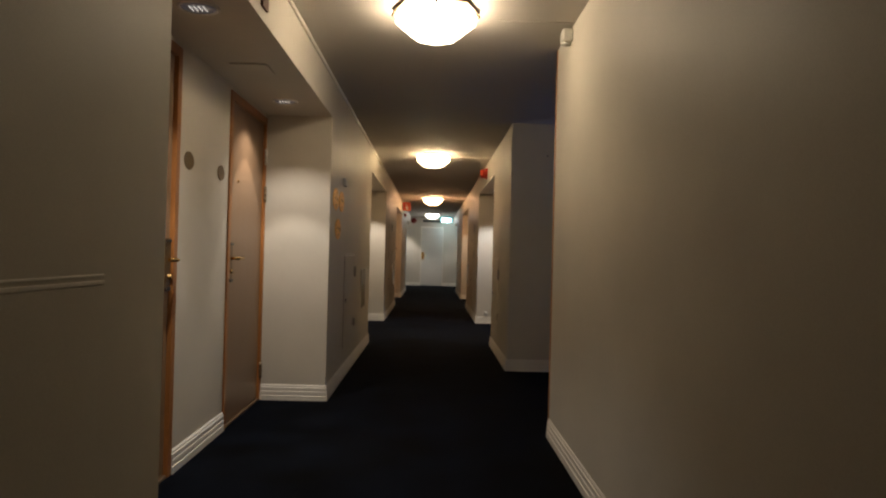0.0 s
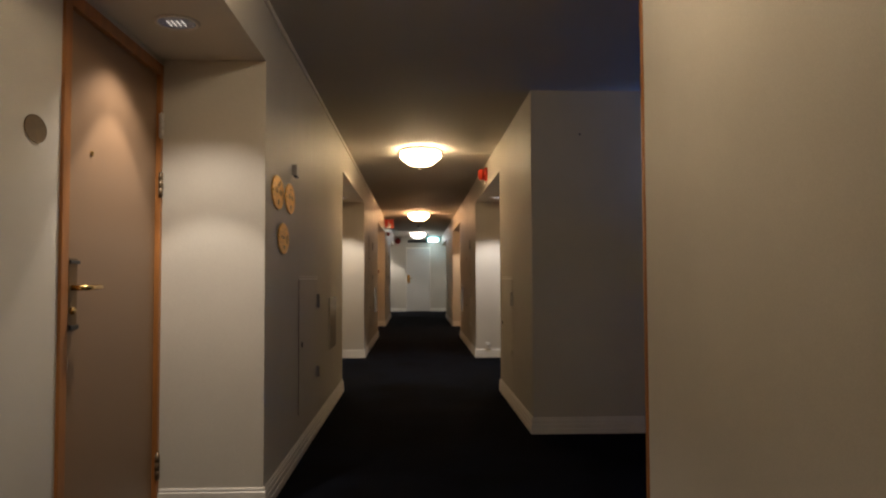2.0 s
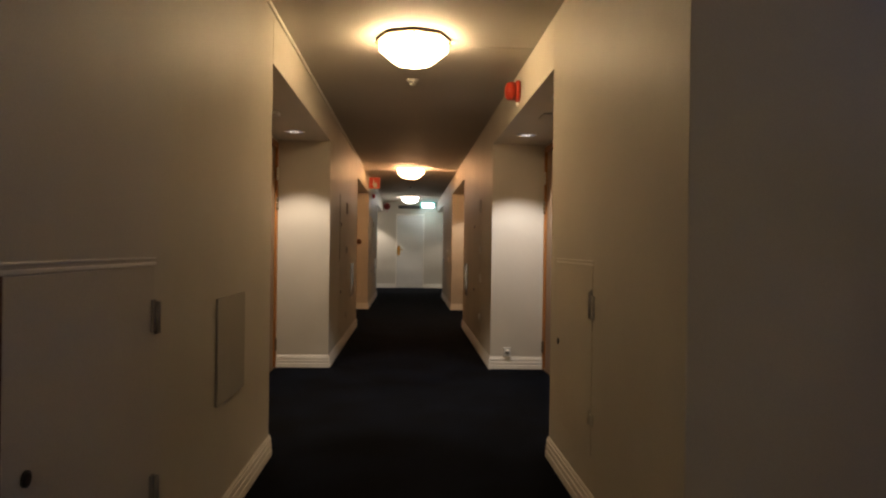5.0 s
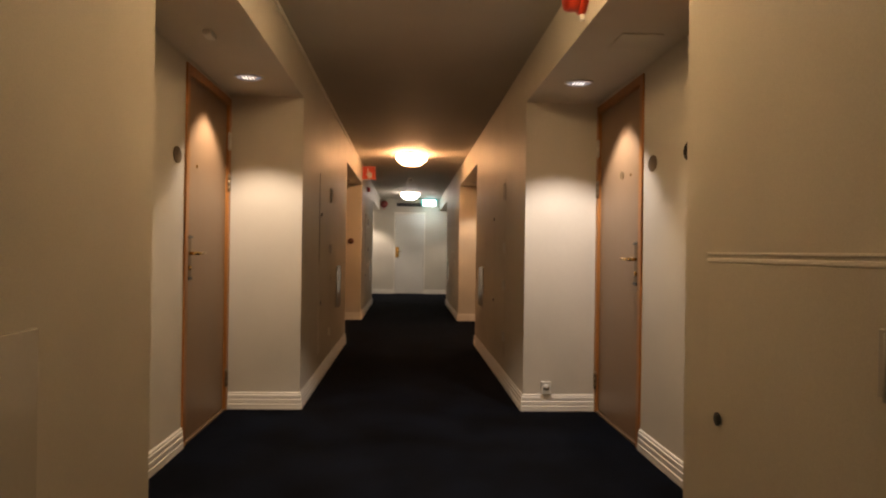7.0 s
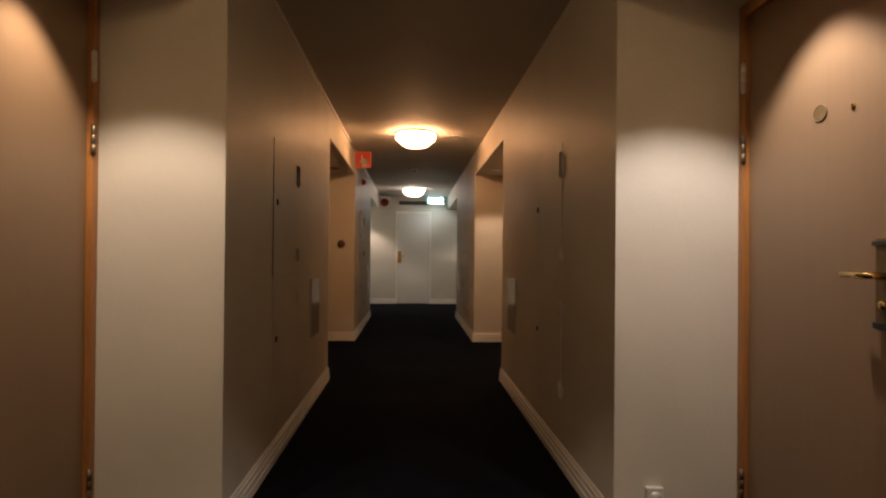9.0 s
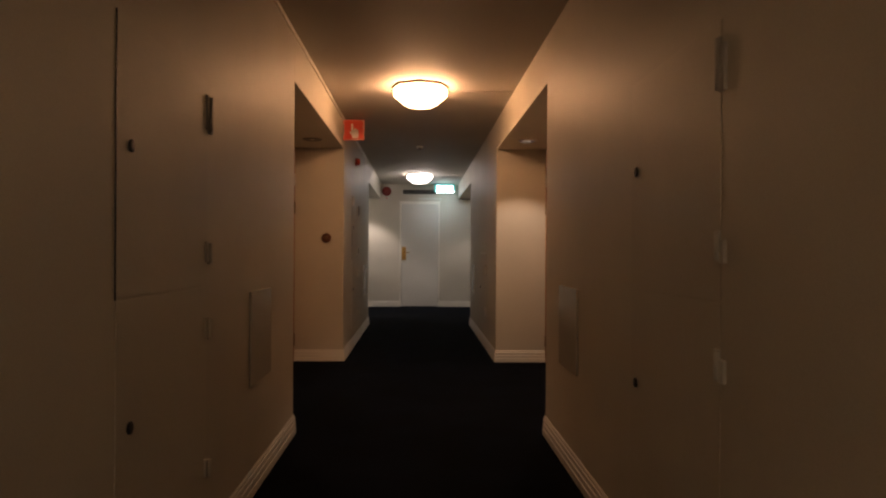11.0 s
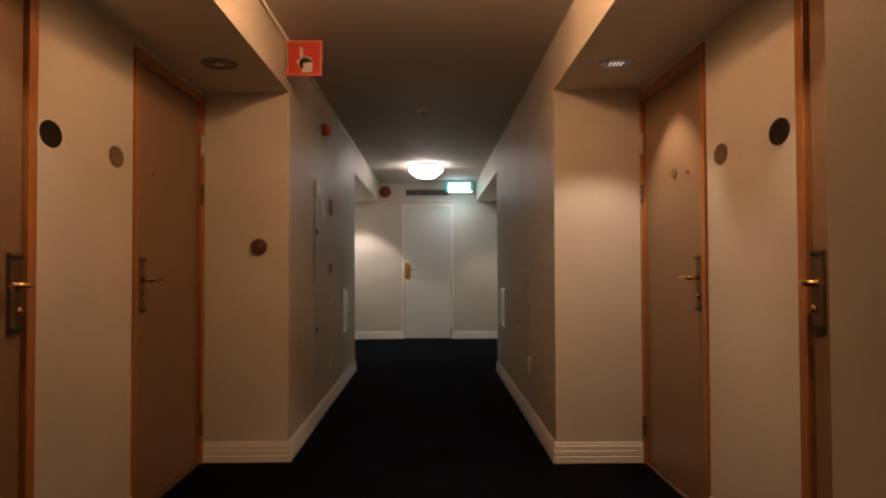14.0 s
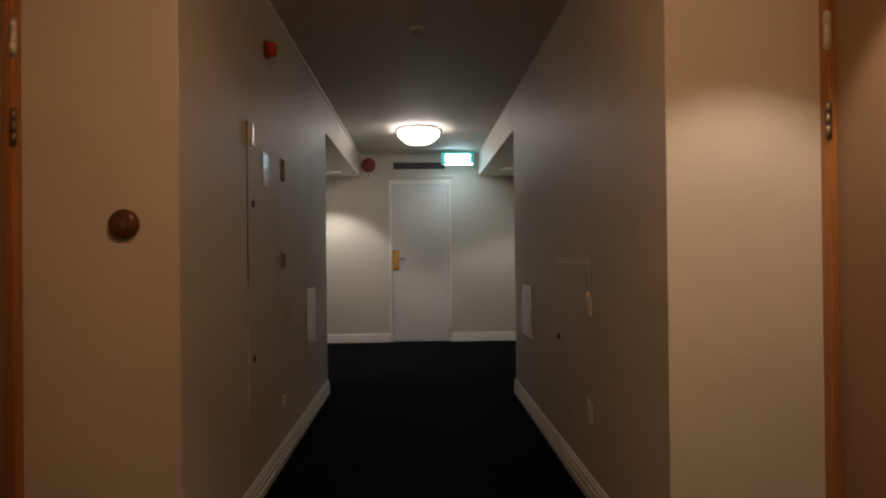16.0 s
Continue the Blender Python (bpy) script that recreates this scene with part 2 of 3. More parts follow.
# ---- skirting boards, stepped profile, mitred at the corners ----
BASE_H = 0.114
PROFILE = [(0, 0), (BASE_D, 0), (BASE_D, 0.034), (BASE_D - 0.005, 0.038), (BASE_D - 0.002, 0.043), (BASE_D - 0.002, 0.066), (BASE_D - 0.007, 0.070),
           (BASE_D - 0.004, 0.075), (BASE_D - 0.004, 0.094), (BASE_D - 0.009, 0.098), (BASE_D - 0.008, 0.106), (BASE_D - 0.012, BASE_H), (0, BASE_H)]


def skirting(p, q, out, m0=0, m1=0):
    """From p to q along a wall; out points off the wall; m0, m1: 1 outer corner, -1 inner corner, 0 square."""
    p, q, out = Vector((*p, 0)), Vector((*q, 0)), Vector((*out, 0))
    way = (q - p).normalized()
    bm = bmesh.new()
    ends = []
    for at, m, s in ((p, m0, -1), (q, m1, 1)):
        ends.append([bm.verts.new(at + out * (d + 0.0005) + way * (s * m * d) + Vector((0, 0, h + 0.0005))) for d, h in PROFILE])
    n = len(PROFILE)
    for k in range(n):
        bm.faces.new((ends[0][k], ends[0][(k + 1) % n], ends[1][(k + 1) % n], ends[1][k]))
    bm.faces.new(ends[0])
    bm.faces.new(ends[1])
    structure("baseboard", bm, TRIM, "white painted stepped skirting board along the carpet", "baseboard")


for a, b in WEST_BLOCKS:
    skirting((XW, a), (XW, b), (1, 0), 1 if a > 0 else 0, 1)
    skirting((AW, b), (XW, b), (0, 1), -1, 1)
    if a > 0:
        skirting((AW, a), (XW, a), (0, -1), 0, 1)
for a, b in EAST_BLOCKS:
    skirting((XE, a), (XE, b), (-1, 0), 1, 1)
    skirting((AE, b), (XE, b), (0, 1), -1, 1)
    if a > 7:
        skirting((AE, a), (XE, a), (0, -1), 0, 1)
skirting((XE, NOOK[1]), (4.0, NOOK[1]), (0, -1), 1, 0)
skirting((XE, Y0), (XE, NOOK[0] - 0.01), (-1, 0), 0, 0)
for alcoves, all_doors, x, s in ((WEST_ALCOVES, WEST_DOORS, AW, 1), (EAST_ALCOVES, EAST_DOORS, AE, -1)):
    for (a, b), doors in zip(alcoves, all_doors):
        at = a
        for d, _ in doors:
            if d - at > 0.06:
                skirting((x, at + (0 if at > a else 0.02)), (x, d), (s, 0))
            at = d + DOOR_W
        if b - at > 0.06:
            skirting((x, at), (x, b), (s, 0), 0, -1)
skirting((AW, YEND), (ED0 - 0.002, YEND), (0, -1), -1, 0)
skirting((ED1 + 0.002, YEND), (AE, YEND), (0, -1), 0, -1)

# small cove strip under the ceiling on the west side
bm = bmesh.new()
add_box(bm, (XW, Y0, CEIL - 0.026), (XW + 0.016, YEND, CEIL - 0.001), 0.004)
structure("trim_cove", bm, TRIM, "thin white cove strip between wall and ceiling", "trim")


# ---- guest room doors ----
def guest_door(hinge_right):
    """A flush door in a beech frame. Local x along the wall, y out of it; hinges at x = 0 or, hinge_right, at x = DOOR_W."""
    d = thing("door_1", "closed grey-beige laminate door in a varnished beech frame", "door", "guest room doors", "structure")
    fw, w, h = 0.052, DOOR_W, DOOR_H
    part("jamb", box((0.001, -0.11, 0), (fw, 0.010, h - 0.001), 0.003), OAK, d, "varnished beech jamb")
    part("jamb", box((w - fw, -0.11, 0), (w - 0.001, 0.010, h - 0.001), 0.003), OAK, d, "varnished beech jamb")
    part("head", box((fw, -0.11, h - fw), (w - fw, 0.010, h - 0.001), 0.003), OAK, d, "varnished beech head")
    part("threshold", box((fw, -0.11, 0), (w - fw, 0.006, 0.014), 0.004), SILL, d, "worn dark wooden threshold")
    leaf = part("leaf", box((fw + 0.003, -0.055, 0.021), (w - fw - 0.003, -0.010, h - fw - 0.003), 0.002), LEAF, d, "grey-beige laminate leaf")
    f = (lambda x: x) if hinge_right else (lambda x: w - x)

    def span(x0, x1, y0, z0, y1, z1, bev):
        a, b = sorted((f(x0), f(x1)))
        return box((a, y0, z0), (b, y1, z1), bev)
    part("lock_plate", span(0.066, 0.130, -0.010, 0.895, 0.003, 1.148, 0.003), LOCK, leaf, "worn bronze lock plate")
    part("card_slot", span(0.070, 0.140, 0.003, 1.128, 0.008, 1.140, 0.002), BLACK, leaf, "black card reader slot")
    part("lock_foot", span(0.072, 0.134, 0.003, 0.900, 0.009, 0.916, 0.002), BLACK, leaf, "dark lock cover")
    part("thumb_turn", moved(lathe([(0.0, 0), (0.013, 0), (0.013, 0.012), (0.009, 0.016), (0, 0.016)], 16, "Y"), f(0.091), 0.0, 0.965), BRASS, leaf)
    lever = [(f(0.091), 0.0, 1.045), (f(0.091), 0.035, 1.045), (f(0.096), 0.047, 1.045), (f(0.110), 0.052, 1.045), (f(0.205), 0.050, 1.047)]
    part("lever", tube(lever, 0.010, 10), BRASS, leaf, "polished brass lever")
    for z, mat, label in ((1.785, STEEL, "bright steel barrel hinge"), (1.51, BRONZE, "dark bronze barrel hinge"), (0.22, BRONZE, "dark bronze barrel hinge")):
        barrel = [(0.0, -0.062), (0.006, -0.060), (0.007, -0.055), (0.011, -0.054), (0.011, -0.019), (0.0095, -0.018), (0.0095, -0.016), (0.011, -0.015),
                  (0.011, 0.017), (0.0095, 0.018), (0.0095, 0.020), (0.011, 0.021), (0.011, 0.054), (0.007, 0.055), (0.006, 0.060), (0.0, 0.062)]
        part("hinge", moved(lathe(barrel, 10), f(w - fw + 0.002), 0.012, z), mat, d, label)
    part("peephole", moved(lathe([(0.0, 0), (0.010, 0), (0.010, 0.004), (0.006, 0.006), (0, 0.004)], 14, "Y"), f(0.245), -0.010, 1.54), BRASS, leaf, "small brass peephole")
    return d


DOORS = {True: guest_door(True), False: guest_door(False)}
used = set()


def place_door(key, m):
    if key in used:
        return copy_thing(DOORS[key], m)
    used.add(key)
    DOORS[key].matrix_basis = m
    return DOORS[key]


# far doors hang on their far jamb, near doors on their near jamb
for doors in WEST_DOORS:
    for y, far in doors:
        place_door(not far, west(y + DOOR_W, 0, AW))
for doors in EAST_DOORS:
    for y, far in doors:
        place_door(far, east(y, 0, AE))

# ---- white end door ----
d = thing("door_2", "closed white painted door in the end wall", "door", kind="structure")
part("jamb", box((ED0 + 0.001, YEND - 0.014, 0), (ED0 + 0.03, YEND + 0.12, EDH - 0.001), 0.003), TRIM, d)
part("jamb", box((ED1 - 0.03, YEND - 0.014, 0), (ED1 - 0.001, YEND + 0.12, EDH - 0.001), 0.003), TRIM, d)
part("head", box((ED0 + 0.03, YEND - 0.014, EDH - 0.03), (ED1 - 0.03, YEND + 0.12, EDH - 0.001), 0.003), TRIM, d)
part("leaf", box((ED0 + 0.034, YEND + 0.000, 0.008), (ED1 - 0.034, YEND + 0.04, EDH - 0.034), 0.002), WHITE_DOOR, d, "flat white leaf")
part("lock_plate", box((-0.378, YEND - 0.008, 0.907), (-0.298, YEND, 1.166), 0.003), BRASS, d, "large brass lock plate")
part("lever", tube([(-0.335, YEND - 0.005, 1.055), (-0.335, YEND - 0.045, 1.055), (-0.325, YEND - 0.052, 1.055), (-0.225, YEND - 0.052, 1.055)], 0.010, 10), BRASS, d, "brass lever")
for z in (1.77, 0.17):
    part("hinge", moved(lathe([(0, -0.05), (0.009, -0.05), (0.009, 0.05), (0, 0.05)], 10), ED1 - 0.03, YEND - 0.018, z), STEEL, d, "steel hinge")
part("closer_rail", box((-0.06, YEND - 0.035, EDH + 0.055), (0.40, YEND - 0.001, EDH + 0.085), 0.004), WHITE_DOOR, d, "white closer rail above the door")
bm = box((ED0 - 0.012, YEND - 0.02, EDH), (ED1 + 0.012, YEND, EDH + 0.02), 0.004)
part("drip_moulding", bm, TRIM, d)

# black slotted vent over the end door
v = thing("wall_vent", "black slotted vent grille above the white end door", "vent")
part("vent_frame", box((-0.36, YEND - 0.012, 2.19), (0.292, YEND - 0.001, 2.275), 0.003), BLACK, v)
for k in range(4):
    part("slat", box((-0.35, YEND - 0.024, 2.199 + 0.019 * k), (0.282, YEND - 0.010, 2.207 + 0.019 * k), 0.002), BLACK, v)


# ---- ceiling lamps ----
def ceiling_lamp(x, y, tone, strength):
    """An eight-sided opal bowl under a wider bronze plate, held by knobbed clips at its corners."""
    o = thing("ceiling_lamp", "lit eight-sided white glass ceiling lamp on bronze plate", "ceiling lamp", "corridor ceiling lamps")
    o.location = (x, y, CEIL)
    plate = lathe([(0.0, -0.001), (0.216, -0.001), (0.226, -0.006), (0.229, -0.014), (0.222, -0.020), (0.200, -0.021), (0.0, -0.021)], 8, smooth=False)
    part("mounting_plate", plate, BRONZE, o, "dark bronze eight-sided plate")
    rim = lathe([(0.185, -0.0215), (0.203, -0.0215), (0.208, -0.070), (0.185, -0.070), (0.185, -0.0215)], 8, smooth=False, cap=False)
    part("glass_rim", rim, lamp_glass("bright_glass_rim", tone, strength * 5.5), o, "brightest upper band of the glass")
    bowl = lathe([(0.0, -0.071), (0.208, -0.071), (0.207, -0.082), (0.200, -0.090), (0.128, -0.148), (0.112, -0.156), (0.06, -0.160), (0.0, -0.161)], 8, smooth=False)
    part("glass_bowl", bowl, lamp_glass("opal_glass", tone, strength), o, "glowing opal glass bowl")
    for k in range(4):
        a = math.pi * k / 2
        c = box((-0.008, -0.003, -0.040), (0.008, 0.006, -0.019), 0.002)
        bmesh.ops.rotate(c, verts=c.verts, matrix=Matrix.Rotation(a - math.pi / 2, 3, "Z"))
        clip = part("clip", moved(c, 0.214 * math.cos(a), 0.214 * math.sin(a), 0), BRONZE, o)
        knob = lathe([(0.0, -0.012), (0.010, -0.006), (0.010, 0.006), (0.0, 0.012)], 10)
        part("knob", moved(knob, 0.222 * math.cos(a), 0.222 * math.sin(a), -0.036), BRONZE, clip, "dark bronze clamping knob")


LAMP_YS = [3.34, 8.70, 15.66, 21.95]
for y, (tone, strength) in zip(LAMP_YS, LAMP_TONES):
    ceiling_lamp(-0.04, y, tone, strength)
    tagged(finish("ceiling_conduit", tube([(0.30, y + 0.14, CEIL - 0.0025), (0.45, y + 0.14, CEIL - 0.0025), (XE - 0.001, y + 0.14, CEIL - 0.0025)], 0.0025, 6), CEILING),
           "thin white cable along the ceiling to a lamp", "cable", "ceiling cables")


# ---- recessed downlights ----
def downlight(x, y, watts, tone, cone=101, halo=0.0, glow=0.02):
    """A recessed lamp with a main beam and, where halo is set, a weaker wide beam off its reflector."""
    o = thing("downlight", "small recessed round downlight in the alcove soffit", "downlight", "alcove downlights")
    o.location = (x, y, SOFFIT)
    # unlit lamp: darker grey ring and lens put the missing light into the colour
    part("ring", lathe([(0.072, -0.0005), (0.088, -0.0005), (0.088, -0.004), (0.080, -0.009), (0.072, -0.005), (0.072, -0.0005)], 28, cap=False), STEEL if watts else GREY, o, "chrome ring")
    lens = material("frosted_downlight_lens", (0.38, 0.38, 0.40), 0.25, vary=0.08, scale=40, grain=200, bump=0.05, emit=(0.8, 0.85, 1.0), strength=glow) if watts else GREY
    part("lens", lathe([(0.0, -0.0015), (0.072, -0.0015), (0.072, -0.003), (0.0, -0.0035)], 24), lens, o, "frosted glass lens")
    if not watts:
        part("bulb", lathe([(0.0, -0.0045), (0.024, -0.0045), (0.020, -0.008), (0.0, -0.010)], 18), PLASTIC, o, "unlit bulb")
        return
    # emission on the fins stands in for bright streaks mirrored in the reflector
    fin = material("glowing_reflector_streak", (0.8, 0.8, 0.8), 0.3, emit=tone, strength=0.35 + glow * 5)
    for k in range(4):
        part("reflector_fin", box((-0.034 + 0.019 * k, -0.030, -0.0085), (-0.029 + 0.019 * k, 0.030, -0.0040), 0.001), fin, o, "glowing fin in place of a reflector streak")
    for power, angle, blend in ((watts, cone, 0.42 if cone > 90 else 0.25), (halo, 112, 0.5)):
        if power:
            la = bpy.data.lights.new("downlight_beam", "SPOT")
            la.energy, la.color, la.spot_size, la.spot_blend, la.shadow_soft_size = power, tone, radians(angle), blend, 0.02
            new("downlight_beam", la).matrix_world = pose(x, y, SOFFIT - 0.022)


WARM, COOL = (1.0, 0.80, 0.58), (1.0, 0.93, 0.83)
for x, y, watts, tone, cone, halo, glow in (
        (-1.037, 4.37, 30, (1.0, 0.90, 0.77), 72, 20, 0.02), (-1.02, 2.60, 28, COOL, 72, 20, 0.02),
        (-1.038, 10.48, 46, (1.0, 0.89, 0.74), 101, 0, 0.14), (-1.038, 8.95, 22, WARM, 101, 0, 0.05),
        (0.938, 10.41, 52, (1.0, 0.98, 0.95), 101, 0, 0.14), (0.938, 8.93, 20, WARM, 101, 0, 0.05),
        (-1.014, 16.53, 0, WARM, 101, 0, 0), (-1.014, 15.03, 9, WARM, 101, 0, 0.01),
        (0.938, 16.51, 24, WARM, 101, 0, 0.03), (0.938, 14.95, 14, WARM, 101, 0, 0.01),
        (-1.06, 23.25, 40, COOL, 101, 0, 0.05), (1.02, 22.95, 19, COOL, 101, 0, 0.05)):
    downlight(x, y, watts, tone, cone, halo, glow)


# ---- round plaques beside and on the doors ----
def plaque(ob_name, label, m, ry, rz, mat, group):
    """An oval disc with a raised rim, ry and rz its half width and half height."""
    o = thing(ob_name, label, "plaque", group)
    o.matrix_basis = m
    bm = lathe([(0.0, 0.0005), (1.0, 0.0005), (1.0, 0.003), (0.96, 0.0045), (0.88, 0.0035), (0.0, 0.0035)], 32, smooth=False)
    bmesh.ops.scale(bm, verts=bm.verts, vec=(ry, rz, 1))
    bmesh.ops.rotate(bm, verts=bm.verts, matrix=Matrix.Rotation(radians(-90), 3, "X"))
    part("disc", bm, mat, o)


for (ys, yl), pose_on, x in (((3.80, 3.265), west, AW), ((9.945, 9.42), west, AW), ((16.005, 15.51), west, AW), ((9.90, 9.415), east, AE), ((15.95, 15.47), east, AE)):
    near = x == AW and ys < 5
    z = 1.547 if near else 1.557
    plaque("door_plaque", "small oval brown wooden number plaque on cream wall", pose_on(ys, z, x), 0.064, 0.044, PLAQUE_OLIVE if near else PLAQUE_PALE, "small door plaques")
    plaque("door_plaque", "larger oval dark wooden plaque on cream wall", pose_on(yl, z, x), 0.070, 0.046, PLAQUE_OLIVE if near else PLAQUE, "large door plaques")
for y in (10.455, 16.525):
    plaque("leaf_plaque", "small oval olive plaque screwed to a door leaf", pose(AE + 0.010, y, 1.553, 0, 0, 90), 0.036, 0.026, PLAQUE_PALE, "door leaf plaques")


# ---- golden wooden discs on the west wall ----
def wooden_disc(y, z, ry, rz, marks):
    """marks: worn engravings as (across, up, half width, half height, turn), in shares of the disc's own size."""
    o = thing("wooden_disc", "oval golden disc with worn dark engraving on wall", "wall sign", "golden discs")
    o.matrix_basis = west(y, z)
    bm = lathe([(0.0, 0.0005), (0.97, 0.0005), (1.0, 0.002), (1.0, 0.006), (0.985, 0.008), (0.95, 0.0085), (0.0, 0.0085)], 44, smooth=False)
    bmesh.ops.scale(bm, verts=bm.verts, vec=(ry, rz, 1))
    bmesh.ops.rotate(bm, verts=bm.verts, matrix=Matrix.Rotation(radians(-90), 3, "X"))
    part("disc", bm, GOLD_WOOD, o)
    for a, b, w, h, turn in marks:
        m = lathe([(0.0, 0.0083), (1.0, 0.0083), (1.0, 0.0092), (0.75, 0.0094), (0.0, 0.0094)], 18, smooth=False)
        bmesh.ops.scale(m, verts=m.verts, vec=(w * ry, h * rz, 1))
        bmesh.ops.rotate(m, verts=m.verts, matrix=Matrix.Rotation(radians(turn), 3, "Z"))
        bmesh.ops.rotate(m, verts=m.verts, matrix=Matrix.Rotation(radians(-90), 3, "X"))
        part("engraving", moved(m, -a * ry, 0, b * rz), BURNT, o, "worn darker engraving")
    part("pictogram", box((-0.05 * ry, 0.0083, -0.70 * rz), (0.05 * ry, 0.0096, -0.44 * rz), 0.0), LOCK, o, "small dark pictogram")
    for side in (-1, 1):
        part("screw", moved(lathe([(0.0, 0.008), (0.006, 0.008), (0.006, 0.0105), (0.0, 0.0112)], 10, "Y"), side * 0.86 * ry, 0, 0.0), BURNT, o)


wooden_disc(5.135, 1.511, 0.155, 0.086, [(0.12, 0.52, 0.30, 0.13, 25), (-0.30, 0.08, 0.22, 0.17, 0), (0.34, 0.02, 0.22, 0.17, 0)])
wooden_disc(5.475, 1.516, 0.142, 0.084, [(0.0, 0.62, 0.10, 0.08, 0), (-0.28, 0.12, 0.20, 0.16, 0), (0.30, 0.08, 0.22, 0.16, 0)])
wooden_disc(5.29, 1.284, 0.148, 0.082, [(-0.20, 0.08, 0.42, 0.10, -6), (0.55, 0.0, 0.20, 0.30, 20)])

o = thing("wall_sensor", "small grey sensor box with black strip below it", "sensor")
o.matrix_basis = west(5.585, 1.69)
part("housing", box((-0.045, 0.0, -0.030), (0.045, 0.030, 0.030), 0.006), BOARD_GREY, o, "pale grey housing")
# black strip set under the housing, for its dark underside
part("lens", box((-0.038, 0.008, -0.038), (0.038, 0.029, -0.031), 0.003), BLACK, o, "black strip under the housing")


# ---- access panels painted with the wall ----
def access_panel(m, w, z0, z1, mid, hinge_at_far, hinges, knobs, label, east_side=False):
    """A flush painted hatch; local x from 0 to w. mid: height at which it is cut in two doors."""
    o = thing("access_panel", label, "access panel", "access panels")
    o.matrix_basis = m
    cuts = [z0] + ([mid] if mid else []) + [z1]
    for a, b in zip(cuts, cuts[1:]):
        flap = part("panel_door", box((0.004, 0.0, a + 0.003), (w - 0.004, 0.003, b - 0.003), 0.0015), WALL, o)
    if not mid:
        if not east_side:
            part("gap", box((w - 0.002, 0.0, z0), (w + 0.004, 0.0026, z1 - 0.001)), BROWN, o, "dark open joint")
        part("top_strip", box((-0.008, 0.0, z1), (w + 0.008, 0.0045, z1 + 0.010), 0.002), TRIM, o)
        part("top_strip", box((-0.008, 0.0, z1 + 0.018), (w + 0.008, 0.004, z1 + 0.024), 0.0015), TRIM, o)
    if mid and not east_side:
        part("gap", box((w - 0.003, 0.0, mid), (w + 0.002, 0.003, z1)), BLACK, o, "dark open joint")
    hx = w if hinge_at_far else 0.0
    for z, h, mat in hinges:
        plate = part("hinge", box((hx - 0.030, 0.0, z - h / 2 - 0.006), (hx - 0.002, 0.012, z + h / 2 - 0.016), 0.003), mat, o)
        part("hinge_leaf", box((hx + 0.002, 0.0, z - h / 2 + 0.004), (hx + 0.030, 0.010, z + h / 2 + 0.006), 0.003), mat, plate)
        part("hinge_pin", moved(lathe([(0, -h / 2), (0.007, -h / 2), (0.007, h / 2), (0, h / 2)], 10), hx, 0.013, z), mat, plate)
    kx = 0.075 if hinge_at_far else w - 0.075
    for z in knobs:
        part("lock", moved(lathe([(0.0, 0.007), (0.017, 0.007), (0.017, 0.012), (0.010, 0.014), (0.0, 0.012)], 14, "Y"), kx, 0, z), BLACK, flap, "black key lock")


PANEL = "cream painted access hatch flush in the corridor wall"
access_panel(west(6.56, 0), 0.76, 0.26, 1.065, None, False, [(0.915, 0.09, HINGE), (0.42, 0.07, HINGE)], [0.672], PANEL)
access_panel(west(1.33, 0), 0.76, 0.26, 1.015, None, False, [], [], PANEL)
access_panel(east(7.37, 0), 0.70, 0.26, 1.058, None, False, [(0.895, 0.112, BOARD_GREY), (0.43, 0.06, WALL)], [0.662], PANEL, True)
TALL = "tall cream painted two-door service hatch in the wall"
access_panel(west(12.67, 0), 0.74, 0.22, 1.69, 0.97, False, [(1.57, 0.12, HINGE), (1.085, 0.07, BOARD_GREY), (0.82, 0.07, WALL), (0.33, 0.06, WALL)], [1.362, 0.639], TALL)
access_panel(east(11.92, 0), 0.74, 0.22, 1.69, 0.97, False, [(1.57, 0.13, BOARD_GREY), (1.11, 0.07, PLASTIC), (0.81, 0.07, PLASTIC), (0.39, 0.07, PLASTIC)], [1.373, 0.644], TALL, True)
access_panel(west(18.70, 0), 0.745, 0.22, 1.70, 0.988, False, [(1.574, 0.11, HINGE), (1.09, 0.07, HINGE), (0.81, 0.07, WALL), (0.33, 0.06, WALL)], [1.346, 0.657], TALL)
extra = bpy.context.scene.objects["access_panel.005"]
# glossy plate; its white colour stands in for the exit sign mirrored in it
part("reflecting_plate", box((0.34, 0.003, 1.45), (0.46, 0.007, 1.61), 0.001), PLASTIC, extra, "small glossy plate, white for the exit sign's reflection")
part("latch_block", box((0.690, 0.0005, 1.595), (0.738, 0.024, 1.70), 0.003), PLASTIC, extra, "white latch block")
access_panel(east(18.01, 0), 0.74, 0.26, 1.06, None, False, [(0.885, 0.10, PLASTIC), (0.405, 0.10, PLASTIC)], [0.66], PANEL, True)


# ---- glossy boards low on the walls ----
def wall_board(m, w, h):
    o = thing("wall_board", "glossy white board fixed low on the wall", "wall board", "glossy wall boards")
    o.matrix_basis = m
    part("board", box((0, 0.0, 0), (w, 0.011, h), 0.002), GLOSSY, o)
    part("edge_strip", box((w - 0.002, 0.0, 0.001), (w + 0.0015, 0.006, h - 0.001), 0.0005), HINGE, o, "thin grey edge")


wall_board(west(7.645, 0.50), 0.43, 0.418)
wall_board(west(13.70, 0.49), 0.41, 0.42)
wall_board(west(19.84, 0.50), 0.36, 0.39)
wall_board(east(13.49, 0.50), 0.41, 0.415)
wall_board(east(19.58, 0.53), 0.42, 0.36)


